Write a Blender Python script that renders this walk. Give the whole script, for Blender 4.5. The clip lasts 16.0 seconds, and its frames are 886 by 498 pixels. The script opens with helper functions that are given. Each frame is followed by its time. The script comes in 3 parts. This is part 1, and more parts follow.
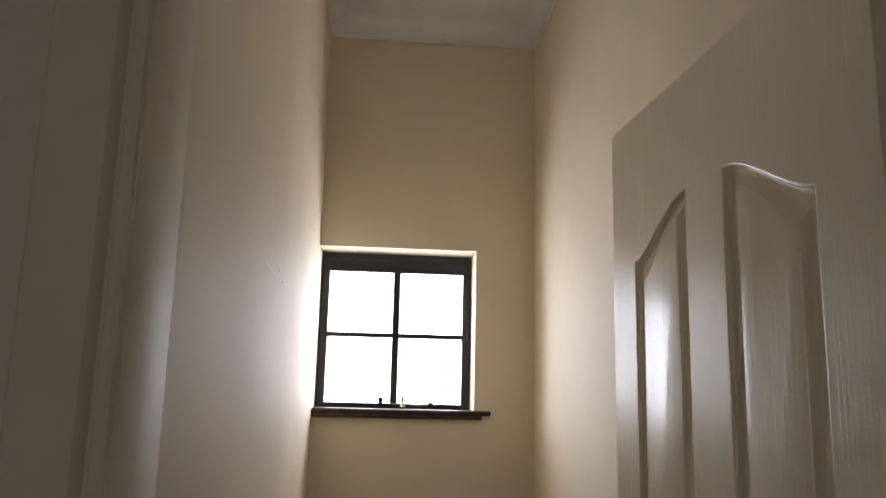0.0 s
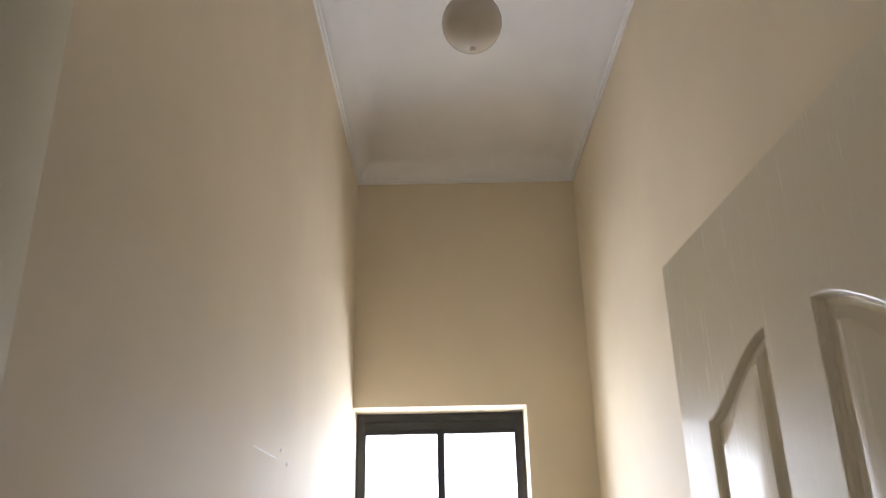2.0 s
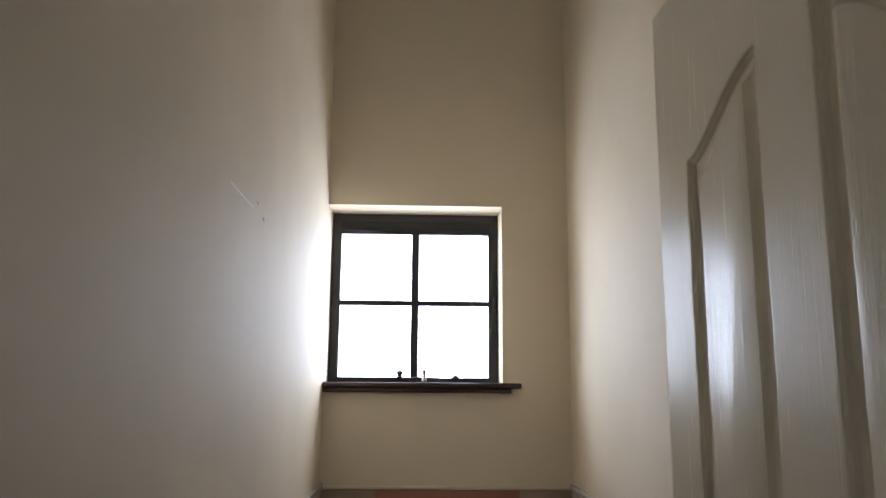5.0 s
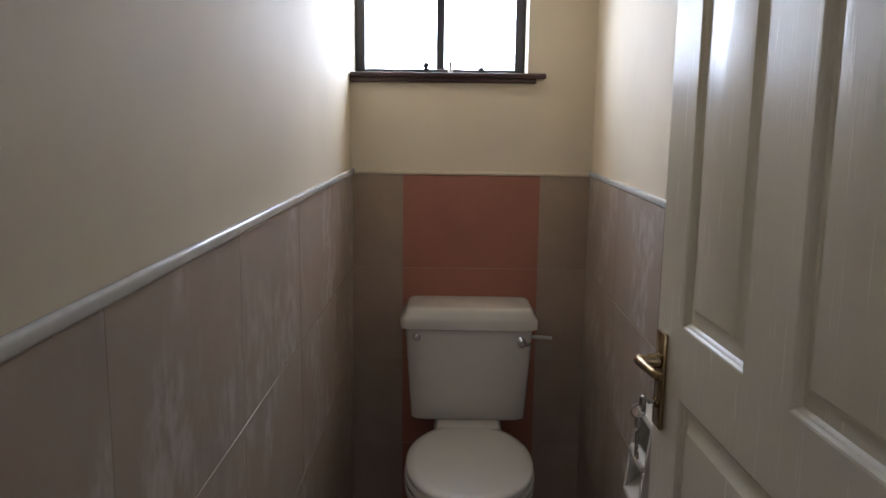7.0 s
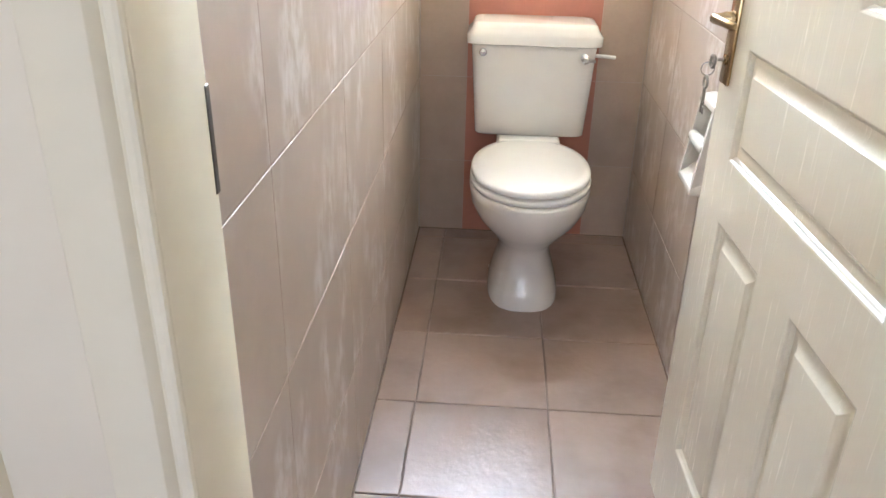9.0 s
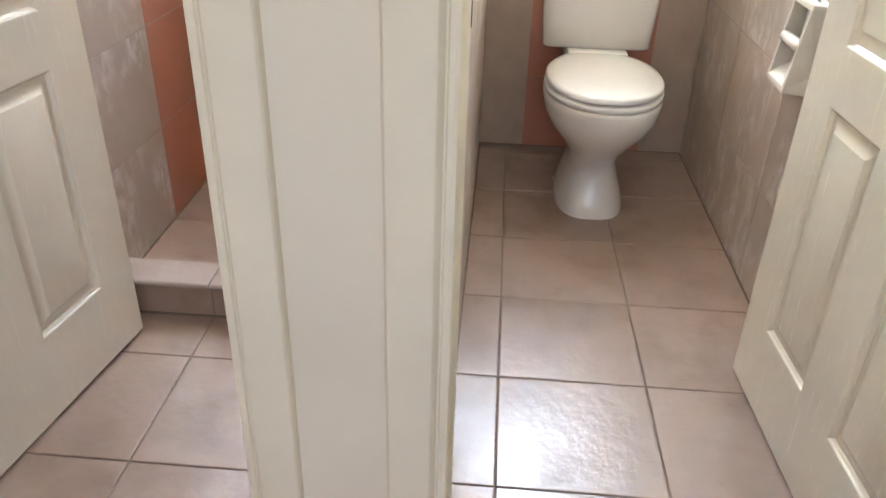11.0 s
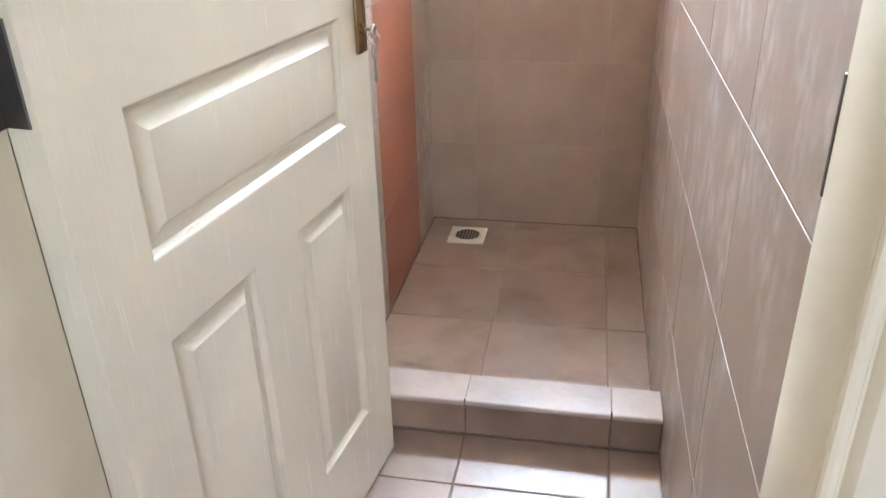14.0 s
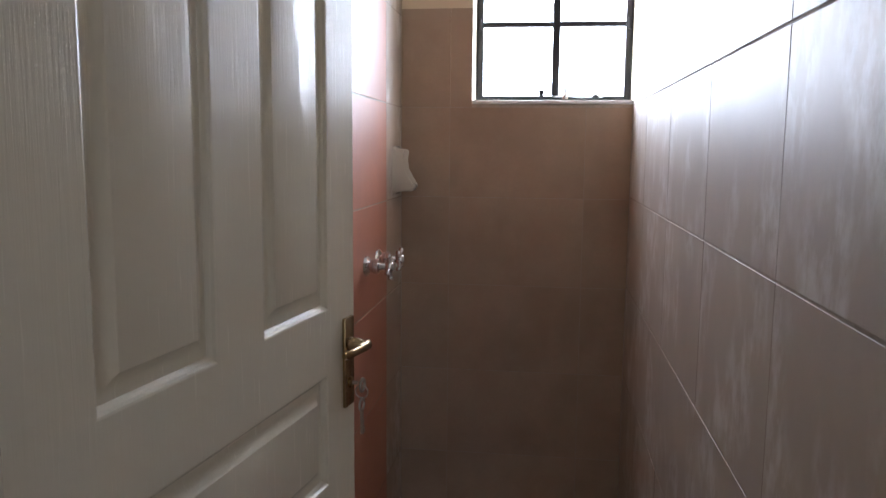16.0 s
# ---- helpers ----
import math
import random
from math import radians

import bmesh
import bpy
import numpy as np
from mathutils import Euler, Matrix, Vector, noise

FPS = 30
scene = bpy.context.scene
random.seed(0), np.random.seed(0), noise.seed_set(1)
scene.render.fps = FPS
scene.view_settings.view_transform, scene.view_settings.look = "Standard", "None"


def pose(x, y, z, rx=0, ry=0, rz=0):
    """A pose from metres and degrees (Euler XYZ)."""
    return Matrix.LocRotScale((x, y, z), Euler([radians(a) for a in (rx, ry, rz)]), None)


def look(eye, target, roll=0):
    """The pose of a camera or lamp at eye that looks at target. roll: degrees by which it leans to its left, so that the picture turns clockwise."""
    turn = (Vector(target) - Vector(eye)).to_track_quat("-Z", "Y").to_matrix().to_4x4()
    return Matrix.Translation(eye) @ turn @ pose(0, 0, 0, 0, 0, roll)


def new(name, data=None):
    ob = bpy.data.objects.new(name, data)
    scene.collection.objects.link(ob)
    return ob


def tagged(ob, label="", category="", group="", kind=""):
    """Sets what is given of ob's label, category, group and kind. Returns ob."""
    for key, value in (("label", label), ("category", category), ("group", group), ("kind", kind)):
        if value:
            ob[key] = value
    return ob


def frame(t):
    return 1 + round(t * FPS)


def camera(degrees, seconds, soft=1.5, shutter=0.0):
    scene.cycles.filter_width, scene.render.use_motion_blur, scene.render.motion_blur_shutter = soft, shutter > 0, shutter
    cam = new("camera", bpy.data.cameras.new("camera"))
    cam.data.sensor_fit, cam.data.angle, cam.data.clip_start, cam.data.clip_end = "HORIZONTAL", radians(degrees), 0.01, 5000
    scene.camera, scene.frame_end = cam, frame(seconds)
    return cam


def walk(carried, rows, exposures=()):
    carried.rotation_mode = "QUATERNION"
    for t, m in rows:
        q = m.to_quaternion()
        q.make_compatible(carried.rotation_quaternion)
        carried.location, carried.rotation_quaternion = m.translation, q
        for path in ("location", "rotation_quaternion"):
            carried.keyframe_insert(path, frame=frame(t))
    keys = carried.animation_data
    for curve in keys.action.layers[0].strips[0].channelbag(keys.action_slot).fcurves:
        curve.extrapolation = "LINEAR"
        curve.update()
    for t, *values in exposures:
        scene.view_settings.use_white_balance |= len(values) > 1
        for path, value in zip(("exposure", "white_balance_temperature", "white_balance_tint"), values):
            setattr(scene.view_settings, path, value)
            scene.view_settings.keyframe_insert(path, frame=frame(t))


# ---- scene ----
cam = camera(59.4, 16.0)
PATH = [
    (0, (0.209, -0.529, 1.55), (0.372, 1.43, 1.92), 1.4),
    (0.5, (0.221, -0.513, 1.585), (0.377, 1.427, 2.043), 0.6),
    (1, (0.234, -0.482, 1.585), (0.366, 1.432, 2.15), -0.2),
    (1.5, (0.27, -0.384, 1.604), (0.346, 1.508, 2.248), -0.9),
    (2, (0.292, -0.304, 1.629), (0.298, 1.56, 2.354), -1.2),
    (2.5, (0.294, -0.241, 1.64), (0.271, 1.602, 2.405), -1.2),
    (3, (0.277, -0.197, 1.629), (0.286, 1.647, 2.385), -1.2),
    (5.5, (0.295, -0.251, 1.451), (0.364, 1.739, 1.639), 0.6),
    (6, (0.329, -0.254, 1.439), (0.37, 1.745, 1.444), 0.6),
    (6.5, (0.327, -0.269, 1.396), (0.359, 1.723, 1.23), 0.7),
    (7, (0.327, -0.295, 1.356), (0.304, 1.678, 1.026), 0.7),
    (7.5, (0.322, -0.322, 1.314), (0.223, 1.626, 0.873), 1.0),
    (8, (0.311, -0.353, 1.264), (0.185, 1.556, 0.681), 1.5),
    (8.5, (0.294, -0.409, 1.227), (0.173, 1.442, 0.479), 1.3),
    (11, (0.066, -0.607, 1.13), (-0.051, 1.124, 0.134), 1.6),
    (11.5, (-0.027, -0.612, 1.135), (-0.259, 1.109, 0.143), 1.3),
    (12, (-0.135, -0.599, 1.134), (-0.536, 1.098, 0.153), -0.7),
    (12.5, (-0.245, -0.572, 1.137), (-0.707, 1.099, 0.138), -4.0),
    (13, (-0.292, -0.541, 1.153), (-0.731, 1.14, 0.161), -4.5),
    (13.5, (-0.338, -0.488, 1.165), (-0.72, 1.21, 0.18), -3.6),
    (14, (-0.374, -0.447, 1.18), (-0.72, 1.31, 0.29), -1.5),
    (14.5, (-0.401, -0.412, 1.213), (-0.727, 1.416, 0.468), -0.1),
    (15, (-0.425, -0.396, 1.251), (-0.738, 1.486, 0.652), 0.1),
    (15.5, (-0.432, -0.392, 1.276), (-0.719, 1.538, 0.838), 0.2),
    (16, (-0.441, -0.382, 1.318), (-0.701, 1.585, 1.063), 0.5),
]
EXPOSURES = [
    (0, -0.59, 6750, 20), (1, -0.7, 6850, 21), (2, -0.05, 6600, 18), (2.5, 0.2, 6570, 18), (3, 0.13, 6550, 18), (5.5, -0.85, 6100, 18), (6.5, -0.9, 6050, 18),
    (7, -0.2, 6000, 18), (7.5, 0.65, 5950, 18), (8, 1.58, 5850, 16), (8.5, 2.6, 5750, 13), (11, 2.44, 6100, 13), (12, 2.72, 5850, 11), (12.5, 2.57, 5900, 13),
    (13, 2.48, 5900, 13), (13.5, 2.74, 5850, 12), (14.5, 2.77, 5800, 10), (15, 2.47, 5750, 9), (15.5, 1.77, 5950, 12), (16, 0.36, 6100, 16)]
walk(cam, [(t, look(eye, target, roll)) for t, eye, target, roll in PATH], EXPOSURES)

# ---- sky, sun, window light and added fill ----
world = bpy.data.worlds.new("sky")
scene.world = world
world.use_nodes = True
sky = world.node_tree.nodes.new("ShaderNodeTexSky")
sky.sky_type, sky.sun_disc = "NISHITA", False
sky.sun_elevation, sky.sun_rotation = radians(62), radians(72)
world.node_tree.links.new(sky.outputs[0], world.node_tree.nodes["Background"].inputs[0])
world.node_tree.nodes["Background"].inputs[1].default_value = 0.12

sun_data = bpy.data.lights.new("sun", "SUN")
sun_data.energy, sun_data.angle, sun_data.color = 1.0, radians(12), (1.0, 0.96, 0.9)
new("sun", sun_data).matrix_world = look((6, 2, 12), (0, 0, 0))


def area_light(name, eye, target, width, height, watts, color):
    data = bpy.data.lights.new(name, "AREA")
    data.shape, data.size, data.size_y, data.energy, data.color = "RECTANGLE", width, height, watts, color
    ob = new(name, data)
    ob.matrix_world = look(eye, target)
    return ob


area_light("daylight_wc", (0.279, 2.415, 1.776), (0.279, 0, 1.776), 0.555, 0.57, 13, (0.79, 0.895, 1.0))
area_light("daylight_shower", (-0.429, 2.415, 1.76), (-0.429, 0, 1.76), 0.52, 0.58, 13, (0.79, 0.895, 1.0))
# fill lamp added in the unseen south wall to brighten the passage
area_light("fill_light_passage", (0.2, -2.55, 1.55), (0.2, 0, 1.55), 1.4, 1.2, 2.8, (1.0, 0.925, 0.82))
# unseen overhead lamp, added to brighten the doors and the near floor
area_light("fill_light_roof", (-0.05, -0.85, 3.04), (-0.05, -0.85, 0), 1.5, 0.6, 0.65, (1.0, 0.925, 0.82))


# ---- materials ----
def shader(name, rough=0.5, metal=0.0, coat=0.0):
    m = bpy.data.materials.new(name)
    m.use_nodes = True
    b = m.node_tree.nodes["Principled BSDF"]
    b.inputs["Roughness"].default_value = rough
    b.inputs["Metallic"].default_value = metal
    b.inputs["Coat Weight"].default_value = coat
    b.inputs["Coat Roughness"].default_value = 0.08
    return m, m.node_tree, b


def coords(nt, stretch=(1, 1, 1), shift=True):
    """Object coordinates, moved by a random step for each object."""
    tc = nt.nodes.new("ShaderNodeTexCoord")
    mp = nt.nodes.new("ShaderNodeMapping")
    mp.inputs["Scale"].default_value = stretch
    nt.links.new(tc.outputs["Object"], mp.inputs["Vector"])
    if shift:
        info = nt.nodes.new("ShaderNodeObjectInfo")
        mul = nt.nodes.new("ShaderNodeMath")
        mul.operation = "MULTIPLY"
        mul.inputs[1].default_value = 37.0
        nt.links.new(info.outputs["Random"], mul.inputs[0])
        nt.links.new(mul.outputs[0], mp.inputs["Location"])
    return mp.outputs["Vector"]


def noise_tex(nt, vec, scale, detail=4.0, rough=0.55, distort=0.0):
    n = nt.nodes.new("ShaderNodeTexNoise")
    n.inputs["Scale"].default_value = scale
    n.inputs["Detail"].default_value = detail
    n.inputs["Roughness"].default_value = rough
    n.inputs["Distortion"].default_value = distort
    nt.links.new(vec, n.inputs["Vector"])
    return n.outputs["Fac"]


def ramp(nt, fac, stops):
    r = nt.nodes.new("ShaderNodeValToRGB")
    while len(r.color_ramp.elements) < len(stops):
        r.color_ramp.elements.new(0.5)
    for e, (p, c) in zip(r.color_ramp.elements, stops):
        e.position, e.color = p, (*c, 1)
    nt.links.new(fac, r.inputs[0])
    return r.outputs[0]


def mix(nt, a, b, fac, mode="MIX"):
    n = nt.nodes.new("ShaderNodeMix")
    n.data_type, n.blend_type = "RGBA", mode
    for sock, v in ((n.inputs[0], fac), (n.inputs[6], a), (n.inputs[7], b)):
        if isinstance(v, (int, float)):
            sock.default_value = v
        elif isinstance(v, tuple):
            sock.default_value = (*v, 1)
        else:
            nt.links.new(v, sock)
    return n.outputs[2]


def bump(nt, b, heights):
    """Stack of (height, strength, distance) bumps."""
    last = None
    for h, strength, dist in heights:
        n = nt.nodes.new("ShaderNodeBump")
        n.inputs["Strength"].default_value = strength
        n.inputs["Distance"].default_value = dist
        nt.links.new(h, n.inputs["Height"])
        if last:
            nt.links.new(last, n.inputs["Normal"])
        last = n.outputs[0]
    nt.links.new(last, b.inputs["Normal"])


def rough_from(nt, b, fac, lo, hi):
    r = nt.nodes.new("ShaderNodeMapRange")
    r.inputs["To Min"].default_value, r.inputs["To Max"].default_value = lo, hi
    nt.links.new(fac, r.inputs["Value"])
    nt.links.new(r.outputs[0], b.inputs["Roughness"])


def tint(c, k):
    return tuple(v * k for v in c)


def paint(name, base, rough, grain, relief, gloss_var=0.1, gloss=0.3):
    m, nt, b = shader(name, rough)
    v = coords(nt, shift=False)
    big, fine = noise_tex(nt, v, 2.2, 3), noise_tex(nt, v, grain, 6)
    col = ramp(nt, big, [(0.3, tint(base, 0.94)), (0.7, tint(base, 1.04))])
    nt.links.new(col, b.inputs["Base Color"])
    rough_from(nt, b, big, rough - gloss_var, rough + gloss_var)
    b.inputs["Specular IOR Level"].default_value = gloss
    wave = noise_tex(nt, v, 7, 2)
    bump(nt, b, [(wave, 0.25, 0.01), (fine, relief, 0.002)])
    return m


def wall_tile(name, base, cloud, var=0.05, scum=1.0, coat=1.72, film=1.0, gloss=0.6):
    """Glazed wall tile: cloudy body, smooth glaze, and chalky water marks that run down it."""
    m, nt, b = shader(name, 0.2)
    v = coords(nt)
    big, mid, fine = noise_tex(nt, v, 4.5, 3, 0.5), noise_tex(nt, coords(nt, (1.0, 0.7, 1.0)), 13, 4, 0.55), noise_tex(nt, v, 90, 3)
    col = ramp(nt, big, [(0.28, cloud), (0.52, base), (0.8, tint(base, 1.1))])
    col = mix(nt, col, tint(base, 1.22), ramp(nt, mid, [(0.45, (0, 0, 0)), (0.75, (0.3, 0.3, 0.3))]))
    col = mix(nt, col, tint(base, 0.88), ramp(nt, fine, [(0.4, (0, 0, 0)), (0.8, (0.3, 0.3, 0.3))]))
    info = nt.nodes.new("ShaderNodeObjectInfo")
    shade = ramp(nt, info.outputs["Random"], [(0.0, (1 - var,) * 3), (1.0, (1.0, 1.0, 1.0))])
    col = mix(nt, col, shade, 1.0, "MULTIPLY")
    # chalky deposits: upright flakes inside larger patches, seen only by their duller sheen
    flakes = ramp(nt, noise_tex(nt, coords(nt, (1.0, 0.5, 1.0)), 34, 5, 0.6), [(0.42, (0, 0, 0)), (0.64, (1, 1, 1))])
    patch = ramp(nt, noise_tex(nt, coords(nt, (1.0, 0.55, 1.0)), 6.5, 2, 0.5), [(0.47, (0.0, 0.0, 0.0)), (0.6, (1, 1, 1))])
    marks = mix(nt, mix(nt, flakes, patch, 1.0, "MULTIPLY"), (scum,) * 3, 1.0, "MULTIPLY")
    nt.links.new(mix(nt, col, mix(nt, col, (0.76, 0.75, 0.75), 0.3), marks), b.inputs["Base Color"])
    rough_from(nt, b, marks, 0.52, 0.6)
    b.inputs["Specular IOR Level"].default_value = gloss
    dull = nt.nodes.new("ShaderNodeMapRange")
    dull.inputs["To Min"].default_value, dull.inputs["To Max"].default_value = 0.54, 0.56
    nt.links.new(marks, dull.inputs["Value"])
    nt.links.new(dull.outputs[0], b.inputs["Coat Roughness"])
    thick = nt.nodes.new("ShaderNodeMapRange")
    thick.inputs["To Min"].default_value, thick.inputs["To Max"].default_value = coat, coat + 2.1
    nt.links.new(marks, thick.inputs["Value"])
    nt.links.new(thick.outputs[0], b.inputs["Coat IOR"])
    b.inputs["Coat Weight"].default_value = film
    wavy = noise_tex(nt, coords(nt, (1.0, 0.6, 1.0)), 9, 3, 0.5)
    bump(nt, b, [(wavy, 0.08, 0.006), (noise_tex(nt, v, 55, 4), 0.03, 0.002), (marks, 0.1, 0.0004)])
    return m


def floor_tile(name, base, cloud, rough, relief, wave, var=0.06, gloss=0.5):
    """Matt-glazed floor tile with a slate-like relief, clouded and walked in."""
    m, nt, b = shader(name, rough)
    v = coords(nt)
    big, fine = noise_tex(nt, v, 6.0, 3, 0.5), noise_tex(nt, v, 70, 3)
    col = ramp(nt, big, [(0.3, cloud), (0.52, base), (0.75, tint(base, 1.1))])
    col = mix(nt, col, tint(base, 0.86), ramp(nt, fine, [(0.35, (0, 0, 0)), (0.8, (0.35, 0.35, 0.35))]))
    info = nt.nodes.new("ShaderNodeObjectInfo")
    shade = ramp(nt, info.outputs["Random"], [(0.0, (1 - var,) * 3), (1.0, (1.0, 1.0, 1.0))])
    nt.links.new(mix(nt, col, shade, 1.0, "MULTIPLY"), b.inputs["Base Color"])
    streak = noise_tex(nt, coords(nt, (1.0, 0.6, 1.0)), 9, 3, 0.5)
    rough_from(nt, b, ramp(nt, streak, [(0.35, (0, 0, 0)), (0.68, (1, 1, 1))]), rough - 0.05, rough + 0.06)
    b.inputs["Specular IOR Level"].default_value = gloss
    bump(nt, b, [(noise_tex(nt, coords(nt, (1.0, 0.8, 1.0)), 22, 4, 0.55), wave, 0.006), (noise_tex(nt, v, 42, 5), relief, 0.002)])
    return m


def door_paint():
    m, nt, b = shader("door_paint", 0.38)
    v = coords(nt, (1, 1, 0.035), shift=False)
    grain = noise_tex(nt, v, 210, 5, 0.6, 0.6)
    big = noise_tex(nt, coords(nt, shift=False), 2.5, 4)
    base = (0.83, 0.765, 0.615)
    nt.links.new(ramp(nt, big, [(0.3, tint(base, 0.95)), (0.7, base)]), b.inputs["Base Color"])
    rough_from(nt, b, grain, 0.21, 0.31)
    bump(nt, b, [(grain, 0.27, 0.0022)])
    return m


def plain(name, base, rough=0.4, metal=0.0, wear=0.1, scale=30, relief=0.1, gloss=0.5):
    m, nt, b = shader(name, rough, metal)
    v = coords(nt, shift=False)
    n = noise_tex(nt, v, scale, 5)
    nt.links.new(ramp(nt, n, [(0.3, tint(base, 1 - wear)), (0.7, base)]), b.inputs["Base Color"])
    rough_from(nt, b, n, max(rough - 0.06, 0.02), rough + 0.08)
    b.inputs["Specular IOR Level"].default_value = gloss
    if relief:
        bump(nt, b, [(n, relief, 0.001)])
    return m


WALL = paint("cream_wall_paint", (0.81, 0.70, 0.53), 0.68, 160, 0.06, 0.08, 0.3)
WALL_HALL = paint("passage_wall_paint", (0.82, 0.745, 0.61), 0.6, 160, 0.06, 0.1)
CEIL = paint("white_ceiling_paint", (0.82, 0.80, 0.78), 0.7, 120, 0.05, 0.05)
TRIM = plain("white_tile_trim", (0.84, 0.84, 0.84), 0.17)
TILE = wall_tile("beige_wall_tile", (0.43, 0.335, 0.262), (0.365, 0.28, 0.215))
# same tile, unmarked; its warmer, sheenless colour carries how light leaves the end walls
TILE_END = wall_tile("warmed_end_wall_tile", (0.45, 0.335, 0.248), (0.40, 0.293, 0.214), 0.02, 0.0, 1.4, 0.0, 0.4)
ORANGE = wall_tile("terracotta_wall_tile", (0.44, 0.145, 0.07), (0.39, 0.122, 0.058), 0.06, 0.0, 1.65, 1.0, 0.55)
FLOORT = floor_tile("sandy_floor_tile", (0.34, 0.236, 0.175), (0.245, 0.162, 0.115), 0.33, 0.45, 0.3, 0.08, 0.9)
# kerb cap: the floor's tile made paler for the light its top catches
KERBT = floor_tile("lit_kerb_cap_tile", (0.42, 0.33, 0.275), (0.35, 0.268, 0.22), 0.36, 0.35, 0.25)
GROUT_D = plain("brown_grout", (0.28, 0.22, 0.18), 0.8, 0, 0.3, 60, 0.3)
GROUT_F = plain("floor_grout", (0.33, 0.25, 0.20), 0.8, 0, 0.35, 40, 0.4)
GROUT_L = plain("pale_grout", (0.52, 0.44, 0.375), 0.8, 0, 0.25, 60, 0.3)
DOOR = door_paint()
FRAME = plain("frame_paint", (0.83, 0.76, 0.605), 0.6, 0, 0.05, 12, 0.12, 0.14)
CERAMIC = plain("white_ceramic", (0.78, 0.73, 0.65), 0.1, 0, 0.03, 8, 0.03)
PLASTIC = plain("cream_seat_plastic", (0.80, 0.765, 0.70), 0.17, 0, 0.02, 10, 0.03)
STEEL = plain("black_window_steel", (0.018, 0.016, 0.018), 0.4, 0, 0.3, 40, 0.2)
DULL = plain("dull_hinge_steel", (0.16, 0.15, 0.14), 0.42, 0.8, 0.25, 60, 0.2)
CHROME = plain("chrome", (0.78, 0.78, 0.80), 0.1, 1.0, 0.05, 20, 0.02)
KEYSTEEL = plain("worn_key_steel", (0.42, 0.40, 0.37), 0.3, 1.0, 0.2, 60, 0.1)
BRASS = plain("antique_brass", (0.44, 0.32, 0.17), 0.22, 1.0, 0.2, 50, 0.05)
DARKWOOD = plain("dark_stained_timber", (0.055, 0.022, 0.017), 0.36, 0, 0.35, 26, 0.15)
DRAINP = plain("ivory_plastic", (0.78, 0.72, 0.62), 0.35, 0, 0.08, 30, 0.05)
GRILLE = plain("tarnished_grille", (0.22, 0.17, 0.12), 0.45, 0.6, 0.3, 90, 0.2)
OPAL, _nt, _b = shader("opal_glass", 0.18)
_b.inputs["Base Color"].default_value = (0.60, 0.54, 0.46, 1)
_b.inputs["Subsurface Weight"].default_value = 0.3
_b.inputs["Subsurface Radius"].default_value = (0.05, 0.05, 0.05)
GLASS, _nt, _b = shader("window_glass", 0.05)
_b.inputs["Transmission Weight"].default_value = 1.0
_b.inputs["IOR"].default_value = 1.02


# ---- building helpers ----
def mesh_of(name, bm, material, smooth=35):
    bmesh.ops.recalc_face_normals(bm, faces=bm.faces)
    me = bpy.data.meshes.new(name)
    bm.to_mesh(me)
    bm.free()
    me.materials.append(material)
    if smooth:
        for p in me.polygons:
            p.use_smooth = True
        me.set_sharp_from_angle(angle=radians(smooth))
    return me


def part(name, bm, material, parent=None, label="", smooth=35):
    ob = new(name, mesh_of(name, bm, material, smooth))
    ob.parent = parent
    if label:
        tagged(ob, label)
    return ob


def empty(name, m, label, category, group="", kind=""):
    ob = new(name)
    ob.matrix_world = m
    ob.empty_display_size = 0.1
    return tagged(ob, label, category, group, kind)


def add_box(bm, x0, x1, y0, y1, z0, z1, bevel=0.0, seg=1):
    vs = [bm.verts.new((x, y, z)) for x in (x0, x1) for y in (y0, y1) for z in (z0, z1)]
    fs = [bm.faces.new([vs[i] for i in q]) for q in ((0, 1, 3, 2), (4, 6, 7, 5), (0, 4, 5, 1), (2, 3, 7, 6), (0, 2, 6, 4), (1, 5, 7, 3))]
    if bevel:
        bmesh.ops.bevel(bm, geom=list({e for f in fs for e in f.edges}), offset=bevel, segments=seg, profile=0.5, affect="EDGES")
    return bm


def box(*a, **k):
    return add_box(bmesh.new(), *a, **k)


def add_loft(bm, rings, caps=True):
    """Skin rings of equal length, each closed."""
    rows = [[bm.verts.new(p) for p in r] for r in rings]
    n = len(rows[0])
    for a, b in zip(rows, rows[1:]):
        for i in range(n):
            bm.faces.new((a[i], a[(i + 1) % n], b[(i + 1) % n], b[i]))
    if caps:
        bm.faces.new(rows[0])
        bm.faces.new(rows[-1])
    return bm


def add_lathe(bm, profile, axis="z", at=(0, 0, 0), n=24):
    """Turn (radius, height) pairs about an axis through at."""
    def place(r, h, a):
        c, s = r * math.cos(a), r * math.sin(a)
        p = {"z": (c, s, h), "x": (h, c, s), "y": (c, h, s)}[axis]
        return tuple(u + v for u, v in zip(p, at))
    return add_loft(bm, [[place(max(r, 1e-4), h, 2 * math.pi * i / n) for i in range(n)] for r, h in profile])


def add_tube(bm, points, radius, n=10):
    """A round bar along points."""
    pts = [Vector(p) for p in points]
    rings = []
    for i, p in enumerate(pts):
        d = (pts[min(i + 1, len(pts) - 1)] - pts[max(i - 1, 0)]).normalized()
        side = d.cross(Vector((0, 0, 1)) if abs(d.z) < 0.9 else Vector((1, 0, 0))).normalized()
        up = side.cross(d)
        rings.append([p + radius * (math.cos(a) * side + math.sin(a) * up) for a in (2 * math.pi * k / n for k in range(n))])
    return add_loft(bm, rings)


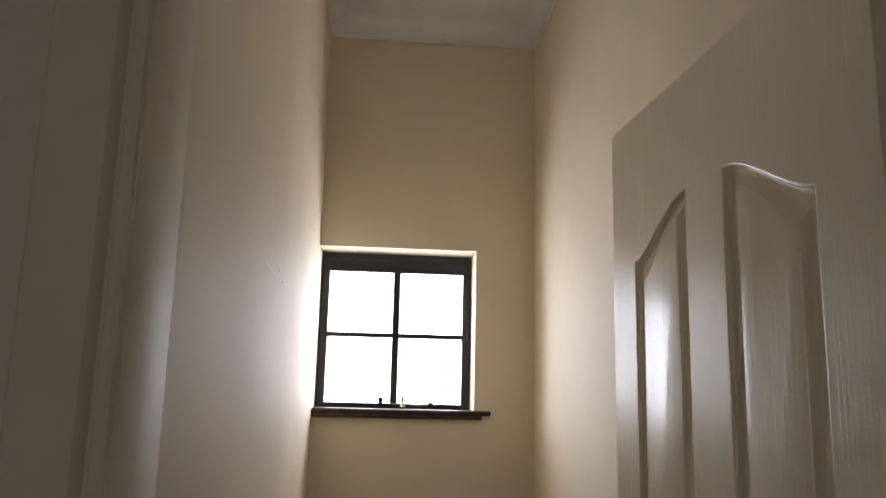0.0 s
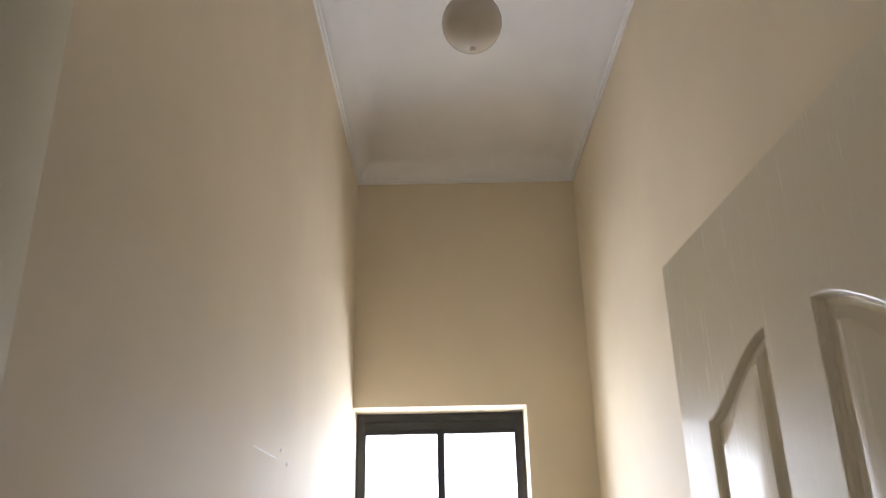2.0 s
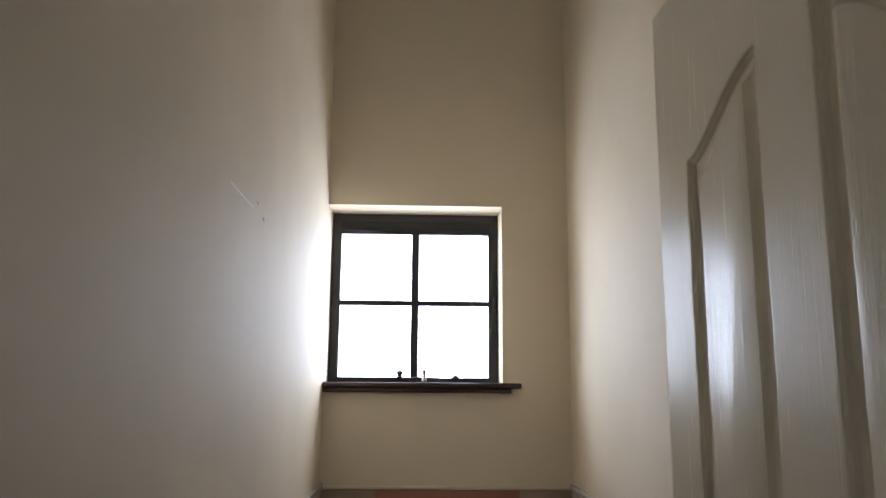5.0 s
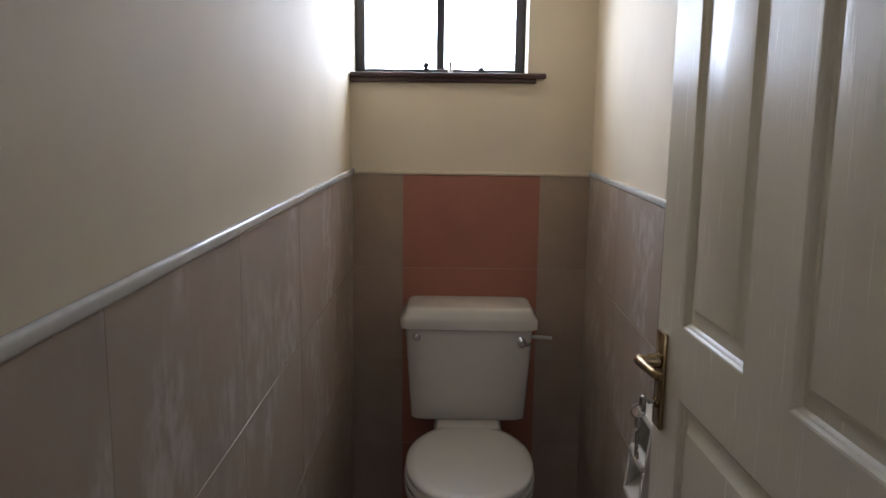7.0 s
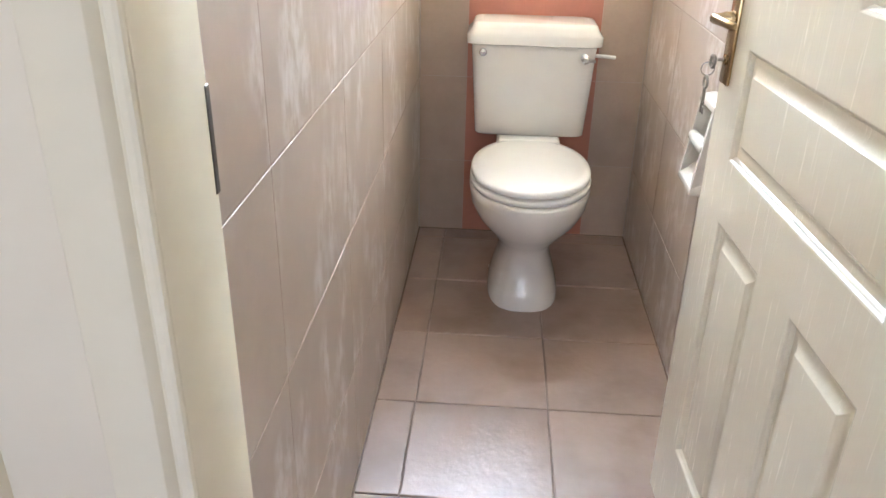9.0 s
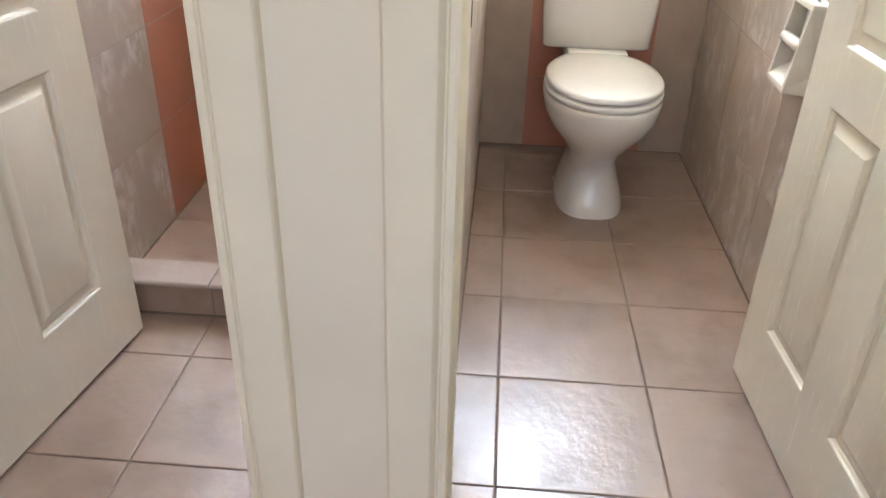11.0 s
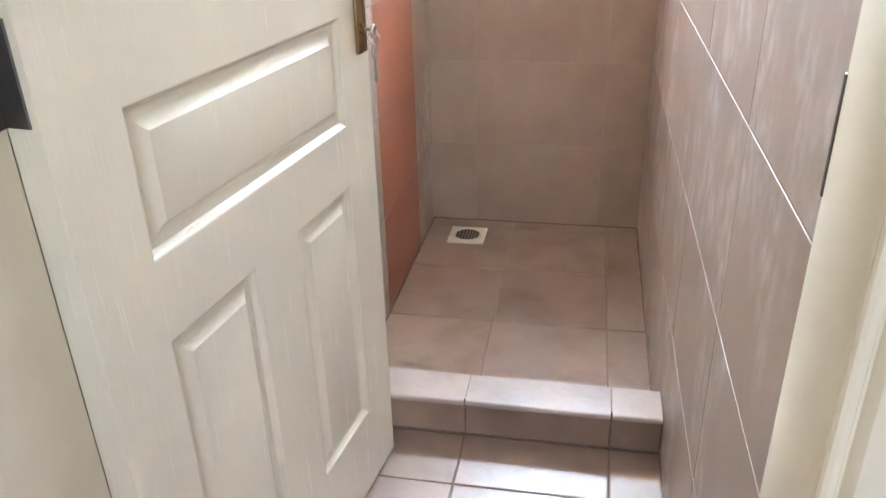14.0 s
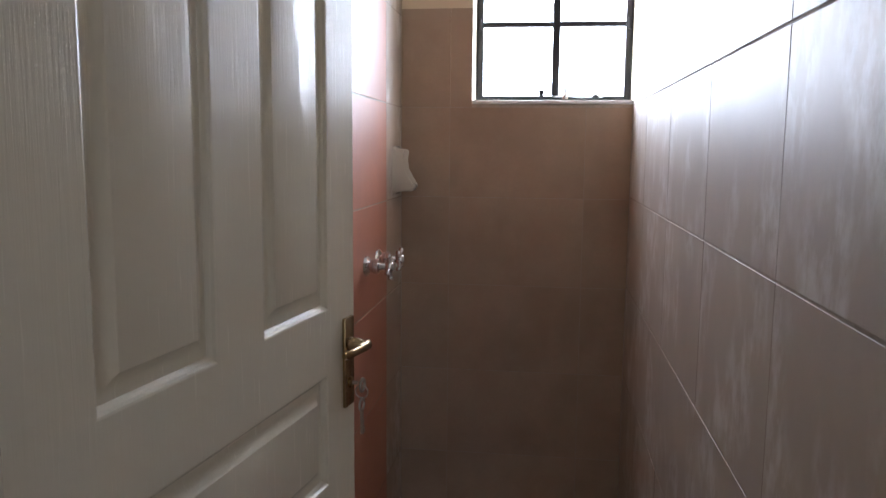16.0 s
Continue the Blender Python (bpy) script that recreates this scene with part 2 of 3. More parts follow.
def slab_with_holes(x0, x1, z0, z1, y0, y1, holes):
    """A wall across x, with rectangular openings (x0, x1, z0, z1) right through it."""
    xs = sorted({x0, x1, *(h[0] for h in holes), *(h[1] for h in holes)})
    zs = sorted({z0, z1, *(h[2] for h in holes), *(h[3] for h in holes)})
    bm = bmesh.new()
    solid = lambda a, b: x0 < a < x1 and z0 < b < z1 and not any(h[0] < a < h[1] and h[2] < b < h[3] for h in holes)
    grid = {}
    def vert(i, k, y):
        if (i, k, y) not in grid:
            grid[i, k, y] = bm.verts.new((xs[i], y, zs[k]))
        return grid[i, k, y]
    mid = lambda s, i: (s[i] + s[i + 1]) / 2 if 0 <= i < len(s) - 1 else 1e9
    for i in range(len(xs) - 1):
        for k in range(len(zs) - 1):
            if not solid(mid(xs, i), mid(zs, k)):
                continue
            for y in (y0, y1):
                bm.faces.new((vert(i, k, y), vert(i + 1, k, y), vert(i + 1, k + 1, y), vert(i, k + 1, y)))
            for di, dk, a, b in ((-1, 0, (i, k), (i, k + 1)), (1, 0, (i + 1, k), (i + 1, k + 1)), (0, -1, (i, k), (i + 1, k)), (0, 1, (i, k + 1), (i + 1, k + 1))):
                if not solid(mid(xs, i + di), mid(zs, k + dk)):
                    bm.faces.new((vert(*a, y0), vert(*b, y0), vert(*b, y1), vert(*a, y1)))
    return bm


def structure(name, bm, material, label, category, smooth=0):
    return tagged(part(name, bm, material, None, "", smooth), label, category, "", "structure")


# ---- plan ----
BACK = 2.2            # inner face of the window wall
CEILING = 2.93
WC_R = 0.77           # water closet from x 0 to here
SH_L, SH_R = -0.93, -0.168
FRONT0, FRONT1 = 0.02, 0.145   # wall between passage and cubicles
WIN_A = (0.0, 0.557, 1.49, 2.062)
WIN_B = (-0.69, -0.168, 1.465, 2.05)
SH_Z = -0.025         # shower floor
KERB0, KERB1, KERB_Z = 0.951, 1.043, 0.099
HEAD = 2.075

wall_n = structure("wall_north", slab_with_holes(-1.09, 0.93, -0.2, 3.05, BACK, 2.43, [WIN_A, WIN_B]), WALL, "cream painted plaster wall with two small windows", "wall")
wall_mid = structure("wall_partition", box(SH_R, 0.0, FRONT1, BACK, -0.2, 3.0), WALL, "cream painted partition between toilet and shower cubicle", "wall")
wall_e = structure("wall_east", box(WC_R, 0.93, FRONT1, BACK, -0.2, 3.0), WALL, "cream painted side wall of the toilet cubicle", "wall")
wall_w = structure("wall_west", box(-1.09, SH_L, FRONT1, BACK, -0.2, 3.0), WALL, "cream painted side wall of the shower cubicle", "wall")
wall_s = structure("wall_passage", slab_with_holes(-1.9, 1.7, -0.2, 3.0, FRONT0, FRONT1, [(-0.925, -0.167, -0.3, HEAD + 0.035), (-0.03, 0.748, -0.3, HEAD + 0.035)]), WALL_HALL, "pale painted passage wall with two doorways", "wall")
structure("wall_passage_west", box(-2.0, -1.9, -2.5, FRONT1, -0.2, 3.0), WALL_HALL, "pale painted end wall of the passage", "wall")
structure("wall_passage_east", box(1.7, 1.8, -2.5, FRONT1, -0.2, 3.0), WALL_HALL, "pale painted end wall of the passage", "wall")
# south wall is out of view; its opening is made up for the fill lamp
structure("wall_passage_south", slab_with_holes(-2.0, 1.8, -0.2, 3.0, -2.6, -2.5, [(-0.5, 0.9, 0.95, 2.15)]), WALL_HALL, "unseen pale painted passage wall with an opening added for the fill lamp", "wall")
# the hole over the passage is made up for the overhead fill lamp
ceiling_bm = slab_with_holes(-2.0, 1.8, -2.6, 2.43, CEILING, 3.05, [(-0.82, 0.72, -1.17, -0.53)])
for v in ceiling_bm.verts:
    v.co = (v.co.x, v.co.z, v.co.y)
structure("ceiling", ceiling_bm, CEIL, "flat white ceiling board with an added, unseen light opening over the passage", "ceiling")

floor_bm = bmesh.new()
for a in ((-2.0, 1.8, -2.6, KERB1 - 0.01), (-2.0, SH_L, KERB1 - 0.01, 2.43), (SH_R, 1.8, KERB1 - 0.01, 2.43)):
    add_box(floor_bm, *a, -0.3, -0.004)
add_box(floor_bm, SH_L, SH_R, KERB1 - 0.01, 2.43, -0.3, SH_Z - 0.004)
floor = structure("floor", floor_bm, GROUT_F, "sandy beige ceramic tiled floor with brown joints", "floor")


def cornice():
    """Stepped cove round the toilet cubicle's ceiling."""
    profile = [(0.0, 0.0), (0.006, 0.0), (0.0075, 0.009), (0.012, 0.011), (0.0135, 0.020), (0.018, 0.034), (0.028, 0.049), (0.044, 0.062), (0.062, 0.070), (0.078, 0.0745), (0.090, 0.0759), (0.0, 0.076)]
    bm, z = bmesh.new(), CEILING - 0.076
    x0, x1, y0, y1 = 0.0, WC_R, FRONT1, BACK
    rows = [[bm.verts.new(p) for p in ((x0 + d, y0 + d, z + h), (x1 - d, y0 + d, z + h), (x1 - d, y1 - d, z + h), (x0 + d, y1 - d, z + h))] for d, h in profile]
    for a, b in zip(rows, rows[1:]):
        for i in range(4):
            bm.faces.new((a[i], a[(i + 1) % 4], b[(i + 1) % 4], b[i]))
    return structure("trim_cornice", bm, CEIL, "white moulded plaster cornice along the ceiling", "cornice", 25)


cornice()


# ---- windows ----
def window(name, x0, x1, z0, z1, mull, trans, vent, label, wide):
    """Steel casement set deep in the opening: frame, bars, panes, stay and peg."""
    w = empty(name, pose((x0 + x1) / 2, 2.33, z0), label, "window", "", "structure")
    cx = (x0 + x1) / 2
    a, b, h = x0 - cx, x1 - cx, z1 - z0
    fw = wide
    part("window_frame", slab_with_holes(a + 0.001, b - 0.001, 0.001, h - 0.001, 0.0, 0.03, [(a + fw, b - fw, fw * 0.8, h - fw)]), STEEL, w, "black painted steel frame", 0)
    top = h - fw
    if vent:
        part("vent_panel", add_box(box(a + fw, b - fw, 0.006, 0.022, h - 0.056, h - fw + 0.001), a + fw, b - fw, 0.001, 0.02, h - 0.064, h - 0.055, bevel=0.002), STEEL, w, "dark ventilation strip above the panes", 0)
        top = h - 0.062
    m = mull - cx
    part("casement_frame", slab_with_holes(a + fw - 0.004, b - fw + 0.004, fw * 0.8 - 0.004, top, -0.008, 0.012, [(a + fw + 0.006, b - fw - 0.006, fw * 0.8 + 0.006, top - 0.008)]), STEEL, w, "", 0)
    part("mullion", box(m - 0.0125, m + 0.0125, -0.006, 0.02, 0.01, top, bevel=0.003), STEEL, w)
    t = trans - z0
    part("glazing_bar", box(a + fw, b - fw, -0.002, 0.018, t - 0.008, t + 0.008, bevel=0.002), STEEL, w)
    for u0, u1 in ((a + fw, m - 0.009), (m + 0.009, b - fw)):
        for v0, v1 in ((fw * 0.8, t - 0.005), (t + 0.005, top - 0.004)):
            p = part("pane", box(u0, u1, 0.006, 0.010, v0, v1), GLASS, w, "clear glass pane", 0)
            p.visible_shadow = False
    for s in (-1, 1):
        part("casement_hinge", add_lathe(bmesh.new(), [(0.006, -0.02), (0.008, -0.018), (0.008, 0.018), (0.006, 0.02)], "z", ((a + 0.012) if s < 0 else (b - 0.012), -0.008, t), 10), STEEL, w)
    foot = fw * 0.8
    part("stay_peg", add_lathe(bmesh.new(), [(0.009, 0.0), (0.010, 0.006), (0.006, 0.010), (0.010, 0.016), (0.009, 0.024), (0.004, 0.027)], "z", (m - 0.046, -0.014, foot), 12), STEEL, w)
    part("stay_arm", add_tube(bmesh.new(), [(m - 0.01, -0.016, foot + 0.004), (m + 0.03, -0.02, foot + 0.006), (m + 0.09, -0.018, foot + 0.002), (m + 0.16, -0.014, foot + 0.003)], 0.0035), CHROME, w, "bare metal casement stay")
    part("stay_knob", add_lathe(bmesh.new(), [(0.012, 0.0), (0.012, 0.012), (0.005, 0.014), (0.005, 0.03), (0.007, 0.034), (0.003, 0.038)], "z", (m + 0.034, -0.022, foot - 0.006), 12), CHROME, w, "metal stay knob")
    part("stay_bracket", add_lathe(bmesh.new(), [(0.013, 0.0), (0.012, 0.006), (0.006, 0.012), (0.003, 0.014)], "z", (m + 0.135, -0.014, foot), 12), STEEL, w)
    return w


window("window_1", *WIN_A, 0.28, 1.76, True, "small black steel casement window with four panes", 0.026)
window("window_2", WIN_B[0], WIN_B[1], WIN_B[2] + 0.014, WIN_B[3], -0.42, 1.738, False, "small black steel window with four panes above the tiles", 0.018)

sill_bm = add_box(box(0.002, 0.612, 2.165, 2.33, 1.482, 1.499, bevel=0.005, seg=3), 0.002, 0.582, 2.172, 2.199, 1.468, 1.483, bevel=0.004, seg=2)
tagged(part("window_sill", sill_bm, DARKWOOD), "dark stained timber window sill with moulded edge", "window sill", "", "structure")


part("sill_strip", box(WIN_B[0] + 0.001, WIN_B[1] - 0.001, 2.193, 2.345, WIN_B[2] + 0.001, WIN_B[2] + 0.0135, bevel=0.002, seg=2), TRIM, wall_n, "white strip along the foot of the window opening")


# ---- door frames ----
def architrave(parent, x_in, x_out, top):
    """Moulded strip up one side of a doorway, from its inner to its outer edge."""
    s = 1 if x_out > x_in else -1
    w = abs(x_out - x_in)
    prof = [(0.0, 0.030), (0.0, 0.021), (0.0015, 0.0175), (0.005, 0.0160), (0.010, 0.0160), (0.0115, 0.0185), (0.0135, 0.0175), (0.016, 0.0105), (0.019, 0.0068), (0.023, 0.0055),
            (w - 0.006, 0.005), (w - 0.003, 0.006), (w - 0.001, 0.0085), (w, 0.012), (w, 0.030)]
    bm = bmesh.new()
    add_loft(bm, [[(x_in + s * u, y, z) for u, y in prof] for z in (0.0, top)])
    return part("architrave", bm, FRAME, parent, "", 20)


def door_frame(name, j0, j1, in0, in1, label, back0=0.146, back1=0.146):
    """Lining between outer edges j0, j1 with clear faces in0, in1, and moulded strips on the passage side."""
    f = empty(name, pose(0, 0, 0), label, "door frame", "", "structure")
    part("jamb", box(j0, in0, 0.024, back0, 0, HEAD + 0.03, bevel=0.003, seg=2), FRAME, f)
    part("jamb", box(in1, j1, 0.024, back1, 0, HEAD + 0.03, bevel=0.003, seg=2), FRAME, f)
    part("head", box(in0, in1, 0.024, 0.146, HEAD, HEAD + 0.03, bevel=0.003, seg=2), FRAME, f)
    return f


frame_a = door_frame("door_frame_1", -0.029, 0.747, 0.036, 0.714, "cream painted timber door frame of the toilet", back1=0.149)
architrave(frame_a, 0.0350, -0.031, HEAD + 0.05)
architrave(frame_a, 0.7150, 0.790, HEAD + 0.05)
frame_b = door_frame("door_frame_2", -0.924, -0.168, -0.893, -0.195, "cream painted timber door frame of the shower", back0=0.151)
architrave(frame_b, -0.1940, -0.130, HEAD + 0.05)
architrave(frame_b, -0.8940, -0.962, HEAD + 0.05)
for f, x0, x1 in ((frame_a, -0.032, 0.79), (frame_b, -0.962, -0.131)):
    part("head_architrave", box(x0, x1, 0.004, 0.022, HEAD + 0.051, HEAD + 0.11, bevel=0.005, seg=2), FRAME, f)
for z in (0.183, 0.973, 1.748):
    part("hinge_flap", box(0.7125, 0.7150, 0.120, 0.1485, z, z + 0.098, bevel=0.0008), DULL, frame_a, "dull steel hinge flap")
    part("hinge_flap", box(-0.8940, -0.8915, 0.120, 0.1505, z, z + 0.098, bevel=0.0008), DULL, frame_b, "dull steel hinge flap")
part("strike_plate", box(0.030, 0.0370, 0.138, 0.1472, 0.945, 1.04, bevel=0.001), DULL, frame_a, "dark steel strike plate")
part("strike_plate", box(-0.1960, -0.19, 0.1415, 0.1472, 0.945, 1.04, bevel=0.001), DULL, frame_b, "dark steel strike plate")


# ---- panelled doors ----
LEAF_W, LEAF_H, LEAF_T = 0.73, 2.04, 0.038


def arch_top(u, u0, u1, rise_right):
    """Height of the wavy head of a tall panel, an S from the low outer to the high inner corner."""
    k = (u - u0) / (u1 - u0)
    k = k if rise_right else 1 - k
    return 1.781 + 0.078 * (k * k * (3 - 2 * k)) ** 0.85


def panel_outline(u0, u1, z0, z1, d, side):
    """Outline of a panel drawn in by d; side: 0 square, 1 rising away from the hinge, -1 falling."""
    pts = [(u0 + d, z0 + d), (u1 - d, z0 + d)]
    n = 16 if side else 2
    for i in range(n):
        k = i / (n - 1)
        u = u1 - (u1 - u0) * k
        z = arch_top(u, u0, u1, side > 0) if side else z1
        pts.append((u1 - d - (u1 - u0 - 2 * d) * k, z - d))
    return pts


PANELS = [(0.106, 0.312, 1.060, 0, 1), (0.422, 0.628, 1.060, 0, -1), (0.106, 0.624, 0.777, 0.957, 0), (0.106, 0.304, 0.182, 0.672, 0), (0.424, 0.620, 0.182, 0.672, 0)]
MOULD = [(0.0, 0.0), (0.0025, 0.0009), (0.0048, 0.0046), (0.0070, 0.0060), (0.0095, 0.0096), (0.013, 0.0104), (0.020, 0.0102), (0.031, 0.0058), (0.0365, 0.0015), (0.041, 0.0005)]


def door(name, hinge, turn, s, label, group):
    """A moulded five-panel leaf with hinge at the origin, running to s * x; its moulded face looks to -y."""
    d = empty(name, pose(*hinge, 0.008, 0, 0, turn), label, "door", group, "structure")
    bm = bmesh.new()
    edge = [(0, 0), (LEAF_W, 0), (LEAF_W, LEAF_H), (0, LEAF_H)]
    front = [bm.verts.new((s * u, 0, z)) for u, z in edge]
    back = [bm.verts.new((s * u, LEAF_T, z)) for u, z in edge]
    loops = [bm.edges.new((front[i], front[(i + 1) % 4])) for i in range(4)]
    for i in range(4):
        bm.faces.new((front[i], front[(i + 1) % 4], back[(i + 1) % 4], back[i]))
    bm.faces.new(back)
    for u0, u1, z0, z1, side in PANELS:
        ring = [bm.verts.new((s * u, 0, z)) for u, z in panel_outline(u0, u1, z0, z1, 0, side)]
        loops += [bm.edges.new((ring[i], ring[(i + 1) % len(ring)])) for i in range(len(ring))]
    bmesh.ops.triangle_fill(bm, edges=loops, use_beauty=True, use_dissolve=False)
    part("leaf", bm, DOOR, d, "cream painted leaf", 20)
    for u0, u1, z0, z1, side in PANELS:
        bm = bmesh.new()
        add_loft(bm, [[(s * u, y, z) for u, z in panel_outline(u0, u1, z0, z1, k, side)] for k, y in MOULD], False)
        bm.verts.ensure_lookup_table()
        n = len(panel_outline(u0, u1, z0, z1, 0, side))
        bm.faces.new(bm.verts[-n:])
        part("panel", bm, DOOR, d, "", 24)
    # lever handle on a long plate
    hx = s * 0.698
    plate = part("handle_plate", box(hx - 0.019, hx + 0.019, -0.007, 0.0, 0.885, 1.036, bevel=0.003, seg=2), BRASS, d, "antique brass back plate")
    lever = bmesh.new()
    add_lathe(lever, [(0.012, 0.0), (0.011, -0.016), (0.009, -0.020), (0.0085, -0.032)], "y", (hx, -0.006, 0.99), 16)
    bar = [(0.011, 0.0, 0.0060, 0.0075), (0.004, -0.002, 0.0078, 0.0085), (-0.012, -0.002, 0.0072, 0.0080), (-0.035, -0.001, 0.0060, 0.0068), (-0.058, 0.001, 0.0058, 0.0070), (-0.072, 0.004, 0.0056, 0.0072), (-0.077, 0.006, 0.0035, 0.0045)]
    add_loft(lever, [[(hx + s * u, -0.034 + y + ry * math.cos(a), 0.99 + rz * math.sin(a)) for a in (2 * math.pi * k / 12 for k in range(12))] for u, y, ry, rz in bar])
    part("lever", lever, BRASS, plate, "brass lever")
    part("keyhole_cover", add_lathe(bmesh.new(), [(0.009, 0.0), (0.009, -0.003), (0.006, -0.004)], "y", (hx, -0.007, 0.925), 16), BRASS, plate)
    key = bmesh.new()
    add_tube(key, [(hx, -0.004, 0.925), (hx, -0.020, 0.925)], 0.003)
    add_ring(key, (hx, -0.028, 0.922), 0.010, 0.0028)
    part("key", key, KEYSTEEL, plate, "steel key left in the lock")
    # rebated lock edge
    part("lock_faceplate", box(*sorted((s * (LEAF_W - 0.001), s * (LEAF_W + 0.001))), 0.008, 0.030, 0.87, 1.05), DULL, d, "steel lock faceplate")
    for z in (0.175, 0.965, 1.74):
        h = bmesh.new()
        add_box(h, *sorted((-s * 0.0022, s * 0.001)), 0.009, LEAF_T + 0.002, z, z + 0.098, bevel=0.0008)
        hinge_ob = part("hinge", h, DULL, d, "dull steel butt hinge")
        part("pin", add_lathe(bmesh.new(), [(0.004, z - 0.004), (0.006, z - 0.002), (0.006, z + 0.1), (0.004, z + 0.102)], "z", (-s * 0.006, LEAF_T + 0.004, 0), 12), DULL, hinge_ob)
        part("frame_flap", box(*sorted((-s * 0.007, -s * 0.014)), LEAF_T - 0.002, LEAF_T + 0.003, z, z + 0.098), DULL, hinge_ob)
    return d


def add_ring(bm, at, radius, thick, n=18, axis="y"):
    rings = []
    for i in range(n):
        a = 2 * math.pi * i / n
        rings.append([tuple(c + o for c, o in zip(at, ((radius + thick * math.cos(b)) * math.cos(a), thick * math.sin(b), (radius + thick * math.cos(b)) * math.sin(a)) if axis == "y" else
                     (thick * math.sin(b), (radius + thick * math.cos(b)) * math.cos(a), (radius + thick * math.cos(b)) * math.sin(a)))) for b in (2 * math.pi * k / 8 for k in range(8))])
    return add_loft(bm, rings + [rings[0]], False)


DOOR_B = math.degrees(math.atan2(0.715, 0.098))
door("door_2", (-0.857, 0.1478), DOOR_B, 1, "open cream painted moulded panel door of the shower", "cubicle doors")
DOOR_A = math.degrees(math.atan2(-0.722, 0.037))
door("door_1", (0.686, 0.1478), DOOR_A, -1, "open cream painted moulded panel door of the toilet", "cubicle doors")


def key_bunch(place, axis_turn):
    k = empty("hanging_key", pose(*place, 0, 0, axis_turn), "spare steel key hanging from the key in the lock", "key")
    bm = bmesh.new()
    add_ring(bm, (0, 0, -0.012), 0.011, 0.0012, axis="x")
    part("split_ring", bm, KEYSTEEL, k)
    bm = bmesh.new()
    add_ring(bm, (0, 0, -0.034), 0.010, 0.0024)
    add_tube(bm, [(0, 0, -0.044), (0.001, 0, -0.085)], 0.003)
    add_box(bm, 0.001, 0.011, -0.0015, 0.0015, -0.086, -0.074, bevel=0.0008)
    add_box(bm, 0.001, 0.008, -0.0015, 0.0015, -0.070, -0.065, bevel=0.0008)
    part("key_body", bm, KEYSTEEL, k)
    return k


def on_leaf(hinge, turn, u, out, z):
    a = radians(turn)
    return (hinge[0] + u * math.cos(a) + out * math.sin(a), hinge[1] + u * math.sin(a) - out * math.cos(a), z)


key_bunch(on_leaf((-0.857, 0.1478), DOOR_B, 0.700, 0.026, 0.930), DOOR_B)
key_bunch(on_leaf((0.686, 0.1478), DOOR_A, -0.698, 0.034, 0.930), DOOR_A)


# ---- toilet ----
def super_ring(cx, cy, hx, hy, z, n=40, p=2.5, front=1.0):
    """A rounded ring; front stretches the half towards -y."""
    pts = []
    for i in range(n):
        a = 2 * math.pi * i / n
        c, s = math.cos(a), math.sin(a)
        u, v = math.copysign(abs(c) ** (2 / p), c), math.copysign(abs(s) ** (2 / p), s)
        pts.append((cx + hx * u, cy + hy * v * (front if v < 0 else 1), z))
    return pts


